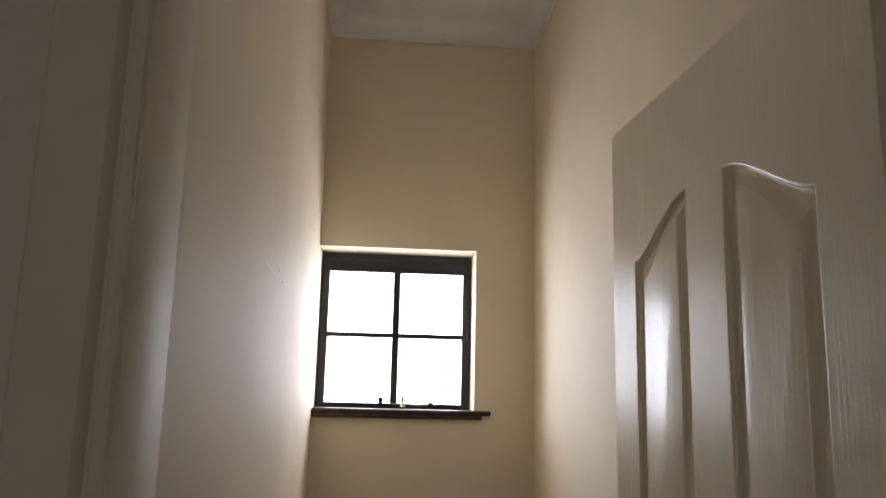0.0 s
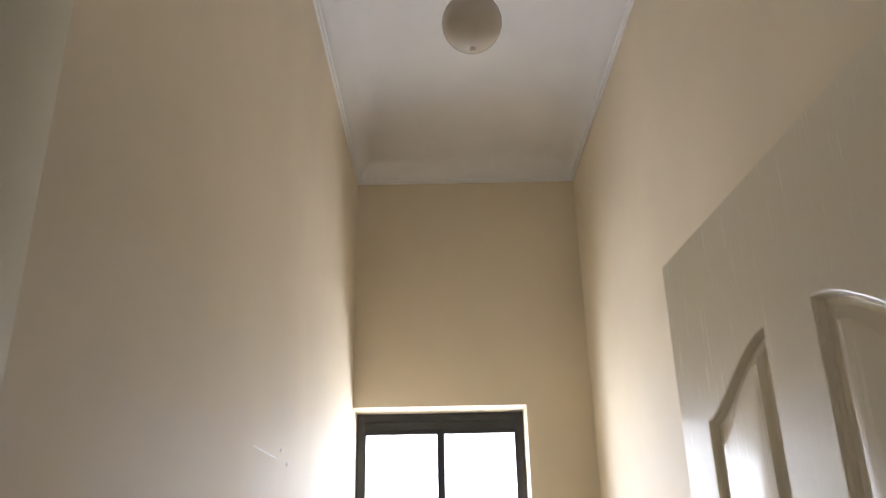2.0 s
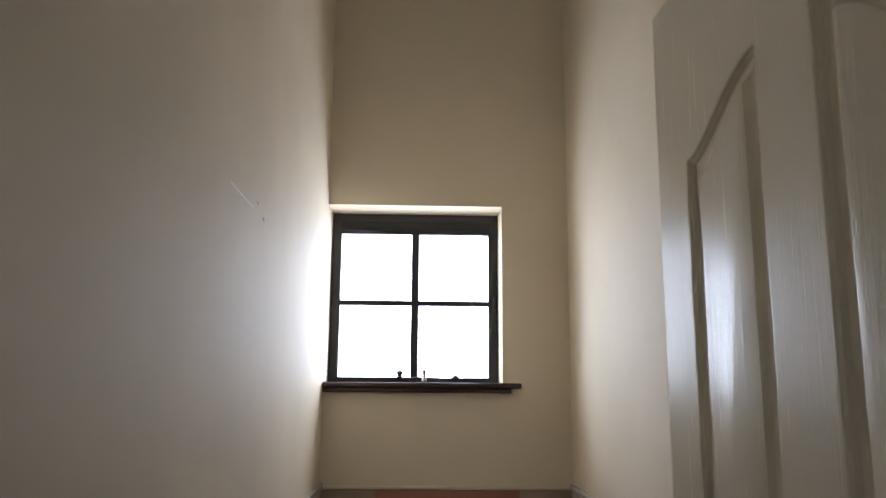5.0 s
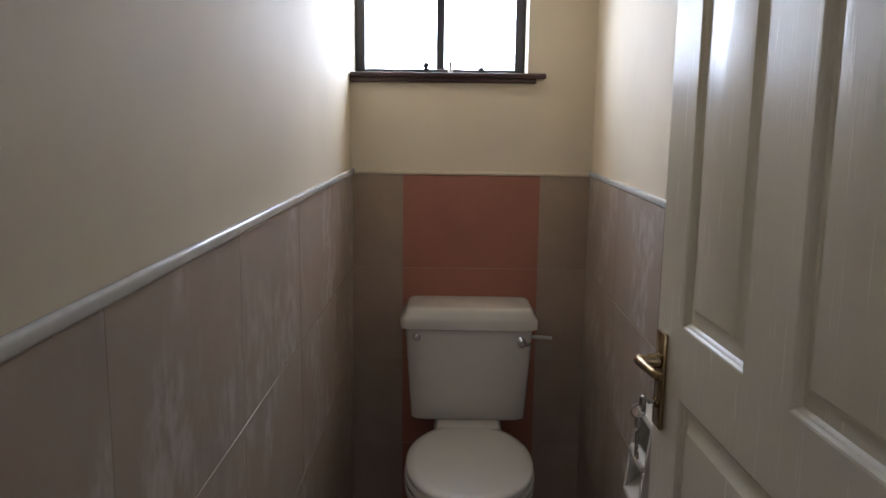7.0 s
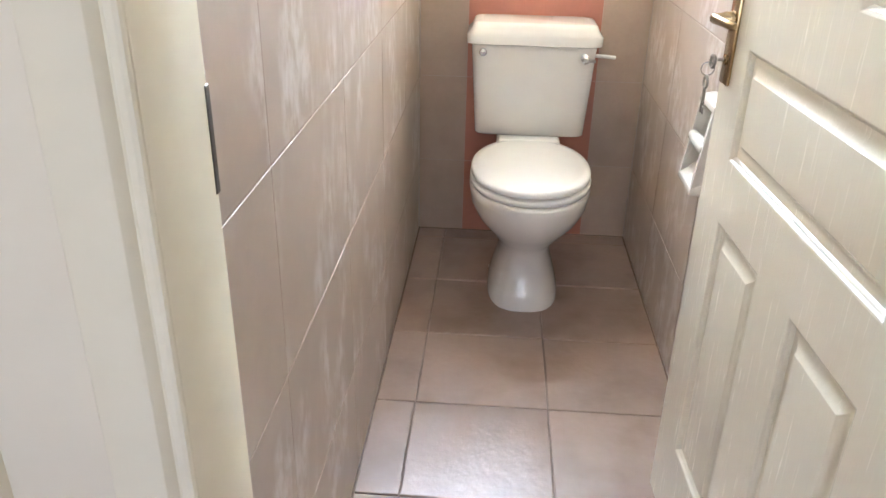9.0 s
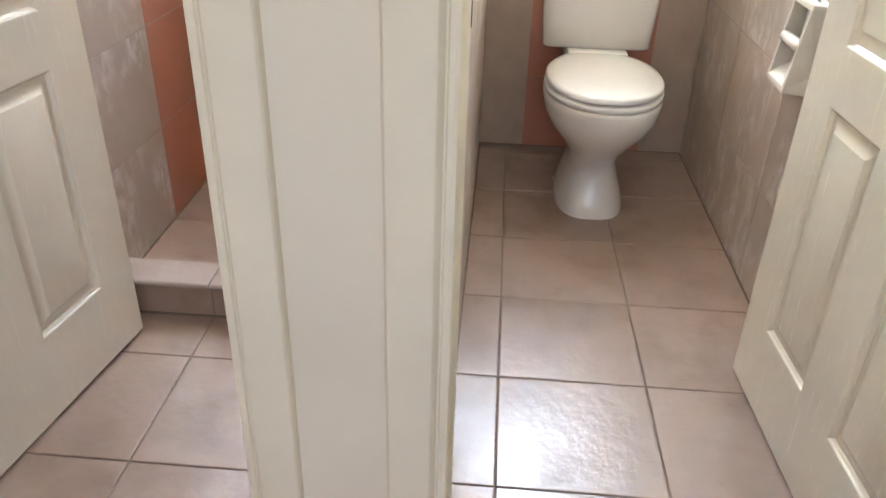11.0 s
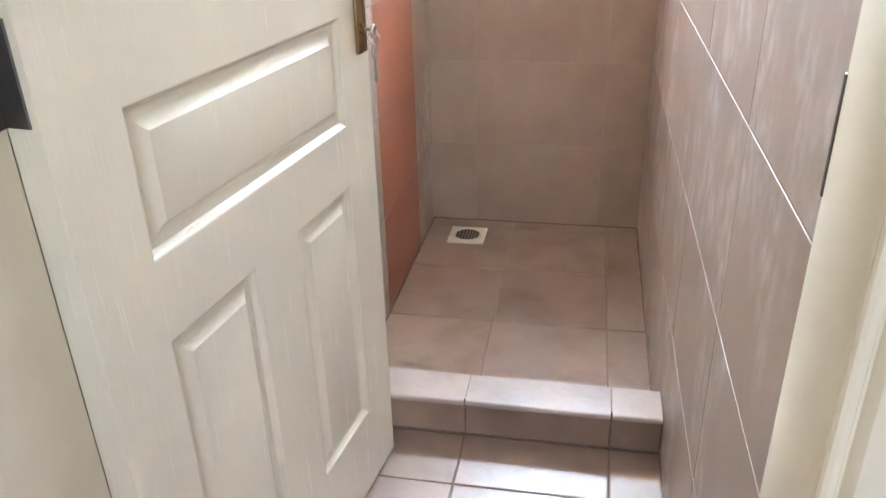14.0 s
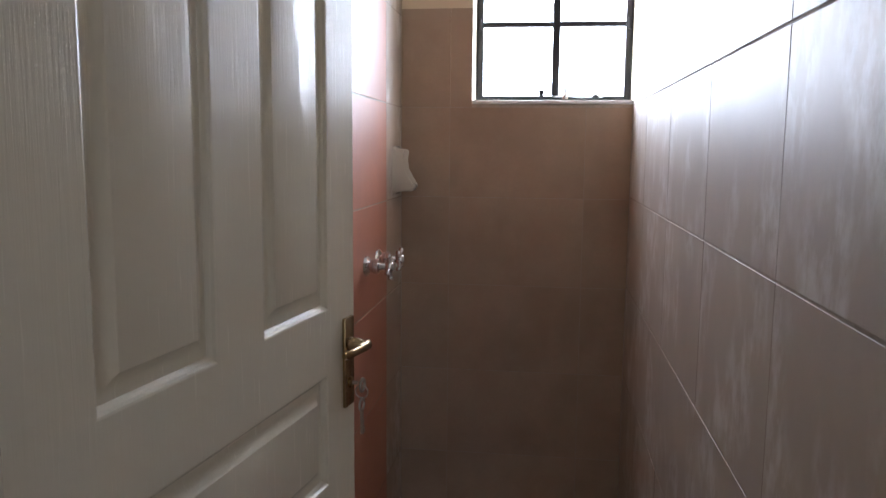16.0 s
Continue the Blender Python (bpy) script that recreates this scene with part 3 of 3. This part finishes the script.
def toilet():
    t = empty("toilet", pose(0.383, 2.2, 0.0), "white ceramic close coupled toilet with closed cream seat", "toilet")
    # pan: from foot to rim; y runs forward from the wall as negative
    pan = bmesh.new()
    levels = [(0.0, 0.111, -0.40, 0.200, 2.8), (0.02, 0.110, -0.40, 0.198, 2.8), (0.06, 0.099, -0.395, 0.186, 2.7), (0.11, 0.084, -0.385, 0.17, 2.6), (0.16, 0.077, -0.385, 0.167, 2.5), (0.20, 0.094, -0.395, 0.19, 2.4), (0.245, 0.126, -0.412, 0.228, 2.3),
              (0.29, 0.156, -0.432, 0.258, 2.3), (0.33, 0.174, -0.445, 0.271, 2.25), (0.36, 0.179, -0.448, 0.274, 2.2), (0.378, 0.180, -0.45, 0.275, 2.2), (0.386, 0.172, -0.45, 0.270, 2.2)]
    add_loft(pan, [super_ring(0, cy, hx, hy, z, 44, p) for z, hx, cy, hy, p in levels])
    part("pan", pan, CERAMIC, t, "white ceramic pan", 60)
    part("back_shelf", box(-0.105, 0.105, -0.30, -0.012, 0.30, 0.43, bevel=0.02, seg=3), CERAMIC, t)
    seat = bmesh.new()
    add_loft(seat, [super_ring(0, -0.47, hx, hy, z, 44, 2.15) for z, hx, hy in ((0.388, 0.172, 0.242), (0.391, 0.178, 0.248), (0.402, 0.179, 0.249), (0.407, 0.174, 0.244))])
    part("seat", seat, PLASTIC, t, "cream plastic seat", 60)
    lid = bmesh.new()
    add_loft(lid, [super_ring(0, -0.47, hx, hy, z, 44, 2.15) for z, hx, hy in ((0.413, 0.166, 0.234), (0.4155, 0.175, 0.244), (0.425, 0.176, 0.245), (0.431, 0.170, 0.239), (0.435, 0.150, 0.215), (0.436, 0.09, 0.14))])
    part("lid", lid, PLASTIC, t, "cream plastic lid", 60)
    part("seat_hinge", box(-0.098, 0.098, -0.262, -0.205, 0.405, 0.437, bevel=0.008, seg=3), PLASTIC, t)
    # cistern
    def slab(levels, n=40):
        bm = bmesh.new()
        return add_loft(bm, [super_ring(0, -0.105, hx, hy, z, n, 9) for z, hx, hy in levels])
    part("cistern", slab([(0.43, 0.172, 0.083), (0.435, 0.178, 0.088), (0.51, 0.183, 0.092), (0.72, 0.197, 0.099), (0.726, 0.197, 0.099)]), CERAMIC, t, "white ceramic cistern", 50)
    part("cistern_lid", slab([(0.722, 0.205, 0.103), (0.725, 0.212, 0.108), (0.752, 0.213, 0.108), (0.759, 0.206, 0.106), (0.766, 0.201, 0.102), (0.772, 0.198, 0.099), (0.782, 0.194, 0.095), (0.787, 0.187, 0.089), (0.789, 0.17, 0.078)]), CERAMIC, t, "white ceramic cistern lid", 50)
    knob = bmesh.new()
    add_lathe(knob, [(0.013, 0.0), (0.013, -0.006), (0.008, -0.01), (0.007, -0.02), (0.013, -0.024), (0.014, -0.034), (0.008, -0.04)], "y", (0.158, -0.201, 0.692), 18)
    add_loft(knob, [[(0.158 + u, -0.235 + y, 0.692 + z - 0.1 * u) for y, z in ((-h, -h), (h, -h), (h, h), (-h, h))] for u, h in ((-0.01, 0.006), (0.02, 0.005), (0.03, 0.004))])
    part("flush_lever", knob, CHROME, t, "chrome flush lever")
    part("blanking_cap", add_lathe(bmesh.new(), [(0.013, 0.0), (0.013, -0.005), (0.009, -0.009), (0.003, -0.0095)], "y", (-0.160, -0.201, 0.700), 18), CHROME, t, "chrome blanking cap")
    pipe = bmesh.new()
    add_tube(pipe, [(0.19, -0.13, 0.685), (0.225, -0.13, 0.684), (0.262, -0.13, 0.681)], 0.006)
    part("overflow_pipe", pipe, PLASTIC, t, "short white overflow pipe")
    part("outlet", add_tube(bmesh.new(), [(0, -0.24, 0.19), (0, -0.1, 0.18), (0, -0.012, 0.18)], 0.05, 16), CERAMIC, t)
    for s in (-1, 1):
        part("floor_bolt_cap", add_lathe(bmesh.new(), [(0.009, 0.0), (0.009, 0.008), (0.006, 0.012), (0.001, 0.013)], "z", (s * 0.101, -0.31, 0.0), 12), PLASTIC, t)
    return t


toilet()


def roll_holder():
    """Glazed toilet roll holder on the side wall: an open-fronted shell that leans out downwards, splayed cheeks and a roller."""
    h = empty("toilet_roll_holder", pose(WC_R - 0.005, 1.185, 0.683), "white ceramic toilet roll holder with empty roller", "roll holder")
    part("back_plate", box(-0.010, 0.0, -0.086, 0.086, -0.095, 0.095, bevel=0.003, seg=2), CERAMIC, h)
    out = lambda z: 0.060 - 0.12 * z
    cap = add_loft(bmesh.new(), [[(-0.009, -0.085, z), (-out(z), -0.062, z), (-out(z), 0.062, z), (-0.009, 0.085, z)] for z in (0.082, 0.097)])
    base = add_loft(bmesh.new(), [[(-0.009, -0.085, a), (-out(b), -0.062, b), (-out(b), 0.062, b), (-0.009, 0.085, a)] for a, b in ((-0.097, -0.097), (-0.046, -0.082))])
    for bm in (cap, base):
        bmesh.ops.bevel(bm, geom=list(bm.edges), offset=0.003, segments=2, profile=0.5, affect="EDGES")
        part("shelf", bm, CERAMIC, h)
    for k in (-1, 1):
        rings = [[(-0.009, 0.085 * k, z), (0.001 - out(z), 0.0615 * k, z), (0.001 - out(z), 0.050 * k, z), (-0.009, 0.072 * k, z)] for z in (-0.083, 0.083)]
        part("cheek", add_loft(bmesh.new(), rings), CERAMIC, h)
    part("roller", add_lathe(bmesh.new(), [(0.009, -0.056), (0.013, -0.05), (0.0145, 0.0), (0.013, 0.05), (0.009, 0.056)], "y", (-0.052, 0, 0.004), 16), CERAMIC, h, "white roller")
    return h


roll_holder()


def globe_lamp():
    g = empty("ceiling_globe_lamp", pose(0.375, 1.19, CEILING), "opal glass globe ceiling lamp, switched off", "ceiling lamp")
    part("gallery", add_lathe(bmesh.new(), [(0.050, 0.0), (0.054, -0.004), (0.054, -0.03), (0.046, -0.038), (0.046, -0.10), (0.042, -0.105)], "z", (0, 0, 0), 28), DRAINP, g, "beige plastic lamp base", 50)
    prof = [(0.044, -0.098)]
    for i in range(1, 15):
        a = radians(48 + i * 132 / 14)
        prof.append((0.070 * math.sin(a), -0.158 + 0.070 * math.cos(a)))
    part("globe", add_lathe(bmesh.new(), prof, "z", (0, 0, 0), 32), OPAL, g, "milky glass globe", 70)
    part("tip", add_lathe(bmesh.new(), [(0.006, -0.225), (0.007, -0.232), (0.003, -0.236)], "z", (0, 0, 0), 12), OPAL, g)
    return g


globe_lamp()


# ---- shower fittings ----
def stop_valve(y, z, turn):
    v = empty("shower_stop_valve", pose(SH_L + 0.006, y, z), "chrome shower stop valve with cross handle", "shower tap", "shower taps")
    part("wall_flange", add_lathe(bmesh.new(), [(0.029, 0.0), (0.028, 0.006), (0.018, 0.012), (0.016, 0.014)], "x", (0, 0, 0), 24), CHROME, v)
    part("bonnet", add_lathe(bmesh.new(), [(0.016, 0.012), (0.017, 0.022), (0.020, 0.024), (0.020, 0.036), (0.012, 0.040), (0.010, 0.055), (0.014, 0.058)], "x", (0, 0, 0), 20), CHROME, v)
    cross = bmesh.new()
    add_lathe(cross, [(0.012, 0.056), (0.015, 0.060), (0.015, 0.074), (0.010, 0.080), (0.002, 0.082)], "x", (0, 0, 0), 18)
    for k in range(4):
        a = radians(turn + 90 * k)
        dy, dz = math.cos(a), math.sin(a)
        add_tube(cross, [(0.067, 0.010 * dy, 0.010 * dz), (0.067, 0.022 * dy, 0.022 * dz), (0.067, 0.031 * dy, 0.031 * dz)], 0.0058, 10)
        add_lathe(cross, [(0.001, -0.008), (0.006, -0.006), (0.0078, 0.0), (0.006, 0.006), (0.001, 0.008)], "x", (0.067, 0.033 * dy, 0.033 * dz), 10)
    part("cross_handle", cross, CHROME, v, "chrome cross handle", 50)
    return v


stop_valve(1.665, 1.0, 20)
stop_valve(1.815, 1.0, 50)


def soap_dish():
    d = empty("soap_dish", pose(SH_L + 0.005, 2.09, 1.25), "white glazed ceramic soap dish on the tiles", "soap dish")
    back = bmesh.new()
    add_loft(back, [super_ring(0, 0, 0.052 * k, 0.076 * k, 0, 32, 7) for k in (1.0, 1.0, 0.93)])
    back.verts.ensure_lookup_table()
    for i, v in enumerate(back.verts):
        v.co = (0.0 if i < 32 else 0.008 if i < 64 else 0.013, v.co.x, v.co.y)
    part("back_plate", back, CERAMIC, d, "", 50)
    prof = [(0.008, 0.070), (0.034, 0.066), (0.038, 0.058), (0.030, 0.030), (0.034, 0.002), (0.052, -0.030), (0.066, -0.044), (0.066, -0.056), (0.058, -0.062), (0.008, -0.070)]
    for s in (-1, 1):
        bm = bmesh.new()
        y0, y1 = (0.036, 0.047) if s > 0 else (-0.047, -0.036)
        add_loft(bm, [[(x, y, z) for x, z in prof] for y in (y0, y1)])
        bmesh.ops.bevel(bm, geom=list(bm.edges), offset=0.003, segments=2, profile=0.5, affect="EDGES")
        part("cheek", bm, CERAMIC, d, "", 50)
    tray = bmesh.new()
    add_box(tray, 0.010, 0.062, -0.037, 0.037, -0.066, -0.052, bevel=0.004, seg=2)
    add_box(tray, 0.056, 0.066, -0.037, 0.037, -0.058, -0.044, bevel=0.004, seg=2)
    part("tray", tray, CERAMIC, d, "", 50)
    return d


soap_dish()


def floor_drain():
    d = empty("floor_drain", pose(-0.774, 2.048, SH_Z), "square ivory floor drain with round dark grille", "drain")
    bm = slab_with_holes(-0.064, 0.064, -0.064, 0.064, 0, 0.006, [(-0.040, 0.040, -0.040, 0.040)])
    for v in bm.verts:
        v.co = (v.co.x, v.co.z, v.co.y)
    part("rim", bm, DRAINP, d, "ivory plastic rim", 0)
    part("collar", add_lathe(bmesh.new(), [(0.044, 0.0), (0.056, 0.0), (0.055, 0.008), (0.048, 0.009), (0.044, 0.006)], "z", (0, 0, 0), 32), DRAINP, d)
    part("sump", box(-0.042, 0.042, -0.042, 0.042, -0.002, 0.002), GRILLE, d)
    bm = bmesh.new()
    for k in (-3, -2, -1, 0, 1, 2, 3):
        half = math.sqrt(0.043 ** 2 - (0.0115 * k) ** 2)
        add_box(bm, 0.0115 * k - 0.0042, 0.0115 * k + 0.0042, -half, half, 0.003, 0.007)
        add_box(bm, -half, half, 0.0115 * k - 0.004, 0.0115 * k + 0.004, 0.002, 0.006)
    part("grille", bm, GRILLE, d, "tarnished round grille", 0)
    return d


floor_drain()


# ---- dado trim over the toilet's tiles ----
DADO = 1.18


def trim_strip(name, x0, x1, y0, y1, label):
    return tagged(part(name, box(x0, x1, y0, y1, DADO + 0.001, DADO + 0.018, bevel=0.005, seg=3), TRIM), label, "tile trim", "", "structure")


trim_strip("trim_dado_west", 0.0, 0.0115, FRONT1 + 0.002, BACK - 0.001, "white rounded strip capping the wall tiles")
trim_strip("trim_dado_east", WC_R - 0.0115, WC_R, FRONT1 + 0.002, BACK - 0.001, "white rounded strip capping the wall tiles")
tagged(part("trim_dado_north", box(0.0125, WC_R - 0.0125, BACK - 0.010, BACK, DADO + 0.001, DADO + 0.011, bevel=0.003, seg=2), WALL), "cream painted edge capping the wall tiles", "tile trim", "", "structure")


# ---- tiles ----
THICK, UPRIGHT, LEVEL = 0.005, 0.0016, 0.0042
tile_meshes = {}


def tile_mesh(w, h, material, depth, soft):
    """A tile lying in x (w) and y (h), its face up, with eased edges."""
    key = (round(w, 3), round(h, 3), material.name, depth, soft)
    if key not in tile_meshes:
        a, b = w / 2, h / 2
        ring = lambda d, z: [(-a + d, -b + d, z), (a - d, -b + d, z), (a - d, b - d, z), (-a + d, b - d, z)]
        bm = add_loft(bmesh.new(), [ring(0, 0), ring(0, depth - soft), ring(soft * 0.35, depth - soft * 0.35), ring(soft, depth)])
        tile_meshes[key] = mesh_of("tile", bm, material, 0)
    return tile_meshes[key]


def tile(parent, w, h, material, m, depth=THICK, soft=0.0005):
    ob = new("tile", tile_mesh(w, h, material, depth, soft))
    ob.parent = parent
    ob.matrix_world = m @ pose(0, 0, 0, random.uniform(-0.07, 0.07), random.uniform(-0.07, 0.07), 0)
    return ob


def spans(cuts, lo, hi):
    edges = [lo] + [c for c in cuts if lo + 0.012 < c < hi - 0.012] + [hi]
    return list(zip(edges, edges[1:]))


def tile_wall(parent, axis, at, run, cuts, rows, pick):
    """Tiles on a wall. axis: the way the face looks ("+x", "-x" or "-y"); run: its length; cuts, rows: upright and level joints."""
    for a, b in spans(cuts, *run):
        for z0, z1 in zip(rows, rows[1:]):
            mid, z = (a + b) / 2, (z0 + z1) / 2
            m = {"+x": pose(at, mid, z, 90, 0, 90), "-x": pose(at, mid, z, 90, 0, -90), "-y": pose(mid, at, z, 90, 0, 0)}[axis]
            level, upright = (0.0014, 0.0012) if axis == "-y" else (LEVEL, UPRIGHT)
            tile(parent, b - a - upright, z1 - z0 - level, pick(mid, z), m)


def grout(name, parent, x0, x1, y0, y1, z0, z1):
    return part(name, box(x0, x1, y0, y1, z0, z1), GROUT_L, parent, "", 0)


WC_ROWS = [0.0, 0.271, 0.574, 0.877, DADO]
SH_ROWS = [0.275 + 0.295 * k for k in range(7)]
SH_ROWS_R = [z + 0.008 for z in SH_ROWS]
beige = lambda u, z: TILE
G = 0.0041
grout("grout", wall_mid, 0.0, G, FRONT1 + 0.001, BACK, 0, DADO)
tile_wall(wall_mid, "+x", 0.0, (FRONT1 + 0.003, BACK - 0.006), [0.402, 0.863, 1.320, 1.777], WC_ROWS, beige)
grout("grout", wall_e, WC_R - G, WC_R, FRONT1 + 0.001, BACK, 0, DADO)
tile_wall(wall_e, "-x", WC_R, (FRONT1 + 0.003, BACK - 0.006), [0.39, 0.846, 1.303, 1.760], WC_ROWS, beige)
grout("grout", wall_n, G, WC_R - G, BACK - G, BACK, 0, DADO)
tile_wall(wall_n, "-y", BACK, (0.006, WC_R - 0.006), [0.167, 0.607], WC_ROWS, lambda u, z: ORANGE if 0.167 < u < 0.607 else TILE_END)
grout("grout", wall_mid, SH_R - G, SH_R, FRONT1 + 0.001, BACK, -0.03, SH_ROWS[-1])
tile_wall(wall_mid, "-x", SH_R, (FRONT1 + 0.003, BACK - 0.006), [0.557, 0.981, 1.405, 1.829], [SH_Z] + SH_ROWS_R, beige)
grout("grout", wall_w, SH_L, SH_L + G, FRONT1 + 0.001, BACK, -0.03, SH_ROWS[-1])
tile_wall(wall_w, "+x", SH_L, (FRONT1 + 0.003, BACK - 0.006), [0.17, 0.615, 1.06, 1.505, 1.950], [SH_Z] + SH_ROWS, lambda u, z: ORANGE if 1.505 < u < 1.95 else TILE)
grout("grout", wall_n, SH_L + G, SH_R - G, BACK - G, BACK, -0.03, WIN_B[2])
tile_wall(wall_n, "-y", BACK, (SH_L + 0.006, SH_R - 0.006), [-0.762, -0.32], [SH_Z] + SH_ROWS[:5], lambda u, z: TILE_END)
tile_wall(wall_n, "-y", BACK, (SH_L + 0.006, WIN_B[0]), [-0.762], [SH_ROWS[4], 1.772], lambda u, z: TILE_END)


def tile_floor(parent, xr, yr, xcuts, ycuts, z, material, depth=0.006):
    for a, b in spans(xcuts, *xr):
        for c, d in spans(ycuts, *yr):
            tile(parent, b - a - 0.0028, d - c - 0.0028, material, pose((a + b) / 2, (c + d) / 2, z - depth + random.uniform(-0.0004, 0.0004)), depth, 0.0024)


tile_floor(floor, (0.004, WC_R - 0.006), (0.0, BACK - 0.006), [0.106, 0.438], [0.130, 0.461, 0.792, 1.123, 1.454, 1.785, 2.116], 0.0, FLOORT)
tile_floor(floor, (SH_L + 0.006, SH_R - 0.006), (0.0, KERB0 - 0.005), [-0.938, -0.608, -0.284], [0.120, 0.452, 0.785], 0.0, FLOORT)
tile_floor(floor, (SH_L + 0.006, SH_R - 0.006), (KERB1 - 0.004, BACK - 0.006), [-0.611, -0.284], [1.165, 1.488, 1.811, 2.135], SH_Z, FLOORT)
tile_floor(floor, (-1.9, 1.7), (-2.5, 0.0), [-1.6 + 0.332 * k for k in range(10)], [-2.3 + 0.332 * k for k in range(7)], 0.0, FLOORT)

# scuffs in the paint of the partition
SCUFF = plain("scuffed_plaster", (0.84, 0.79, 0.70), 0.4, 0, 0.1, 90, 0.3)
part("paint_scuff", add_tube(bmesh.new(), [(-0.0008, 0.912 + 0.012 * k, 1.785 + 0.0008 * math.sin(1.7 * k)) for k in range(15)], 0.0016, 8), SCUFF, wall_mid)
for y, z in ((1.118, 1.802), (1.176, 1.785)):
    part("paint_scuff", add_tube(bmesh.new(), [(-0.001, y - 0.007, z - 0.002), (-0.001, y, z + 0.001), (-0.001, y + 0.008, z)], 0.0032, 8), SCUFF, wall_mid)

SEAL = plain("grimy_joint", (0.25, 0.18, 0.135), 0.7, 0, 0.4, 80, 0.3)


def bead(name, a, b, label):
    pts = [Vector(a).lerp(Vector(b), k / 24) for k in range(25)]
    pts = [p + Vector((random.uniform(-1, 1), random.uniform(-1, 1), random.uniform(-0.6, 0.6))) * 0.0009 for p in pts]
    return tagged(part(name, add_tube(bmesh.new(), pts, 0.0030, 8), SEAL, None, "", 60), label, "joint", "", "structure")


bead("trim_joint_shower_north", (SH_L + 0.007, BACK - 0.007, SH_Z), (SH_R - 0.007, BACK - 0.007, SH_Z), "grimy brown joint between floor and wall tiles")
bead("trim_joint_shower_east", (SH_R - 0.007, KERB1, SH_Z), (SH_R - 0.007, BACK - 0.007, SH_Z), "grimy brown joint between floor and wall tiles")
bead("trim_joint_shower_west", (SH_L + 0.007, KERB1, SH_Z), (SH_L + 0.007, BACK - 0.007, SH_Z), "grimy brown joint between floor and wall tiles")
bead("trim_joint_toilet_north", (0.007, BACK - 0.007, 0.0), (WC_R - 0.007, BACK - 0.007, 0.0), "grimy brown joint between floor and wall tiles")
bead("trim_joint_toilet_east", (WC_R - 0.007, FRONT1, 0.0), (WC_R - 0.007, BACK - 0.007, 0.0), "grimy brown joint between floor and wall tiles")
bead("trim_joint_toilet_west", (0.007, FRONT1, 0.0), (0.007, BACK - 0.007, 0.0), "grimy brown joint between floor and wall tiles")
bead("trim_joint_kerb", (SH_L + 0.007, KERB0 - 0.002, 0.0), (SH_R - 0.007, KERB0 - 0.002, 0.0), "grimy brown joint at the foot of the kerb")

# kerb across the shower
kerb = empty("shower_kerb", pose(0, 0, 0), "low shower kerb faced with beige tiles, the light on its cap put into the colour", "kerb", "", "structure")
part("core", box(SH_L + 0.006, SH_R - 0.006, KERB0 + 0.003, KERB1 - 0.003, -0.01, KERB_Z - 0.004), GROUT_D, kerb, "", 0)


def nosing(w):
    """Cap tile with a rounded front edge that stands out over the riser."""
    y0, y1 = KERB0 - 0.016, KERB1
    prof = [(y1, 0.0), (y0 + 0.006, 0.0), (y0 + 0.002, 0.003), (y0, 0.007), (y0 + 0.002, 0.011), (y0 + 0.006, 0.0135), (y0 + 0.012, 0.014), (y1 - 0.001, 0.014), (y1, 0.013)]
    return add_loft(bmesh.new(), [[(x, y, z) for y, z in prof] for x in (-w / 2, w / 2)])


for a, b in spans([-0.608, -0.284], SH_L + 0.006, SH_R - 0.006):
    w = b - a - 0.004
    cap = part("cap_tile", nosing(w), KERBT, kerb, "", 40)
    cap.location = ((a + b) / 2, 0, KERB_Z - 0.014)
    tile(kerb, w, KERB_Z - 0.016, FLOORT, pose((a + b) / 2, KERB0 + 0.004, (KERB_Z - 0.014) / 2, 90, 0, 0), 0.005, 0.0015)
    tile(kerb, w, KERB_Z - 0.016 - SH_Z, FLOORT, pose((a + b) / 2, KERB1 - 0.004, (KERB_Z - 0.014 + SH_Z) / 2, 90, 0, 180), 0.005, 0.0015)
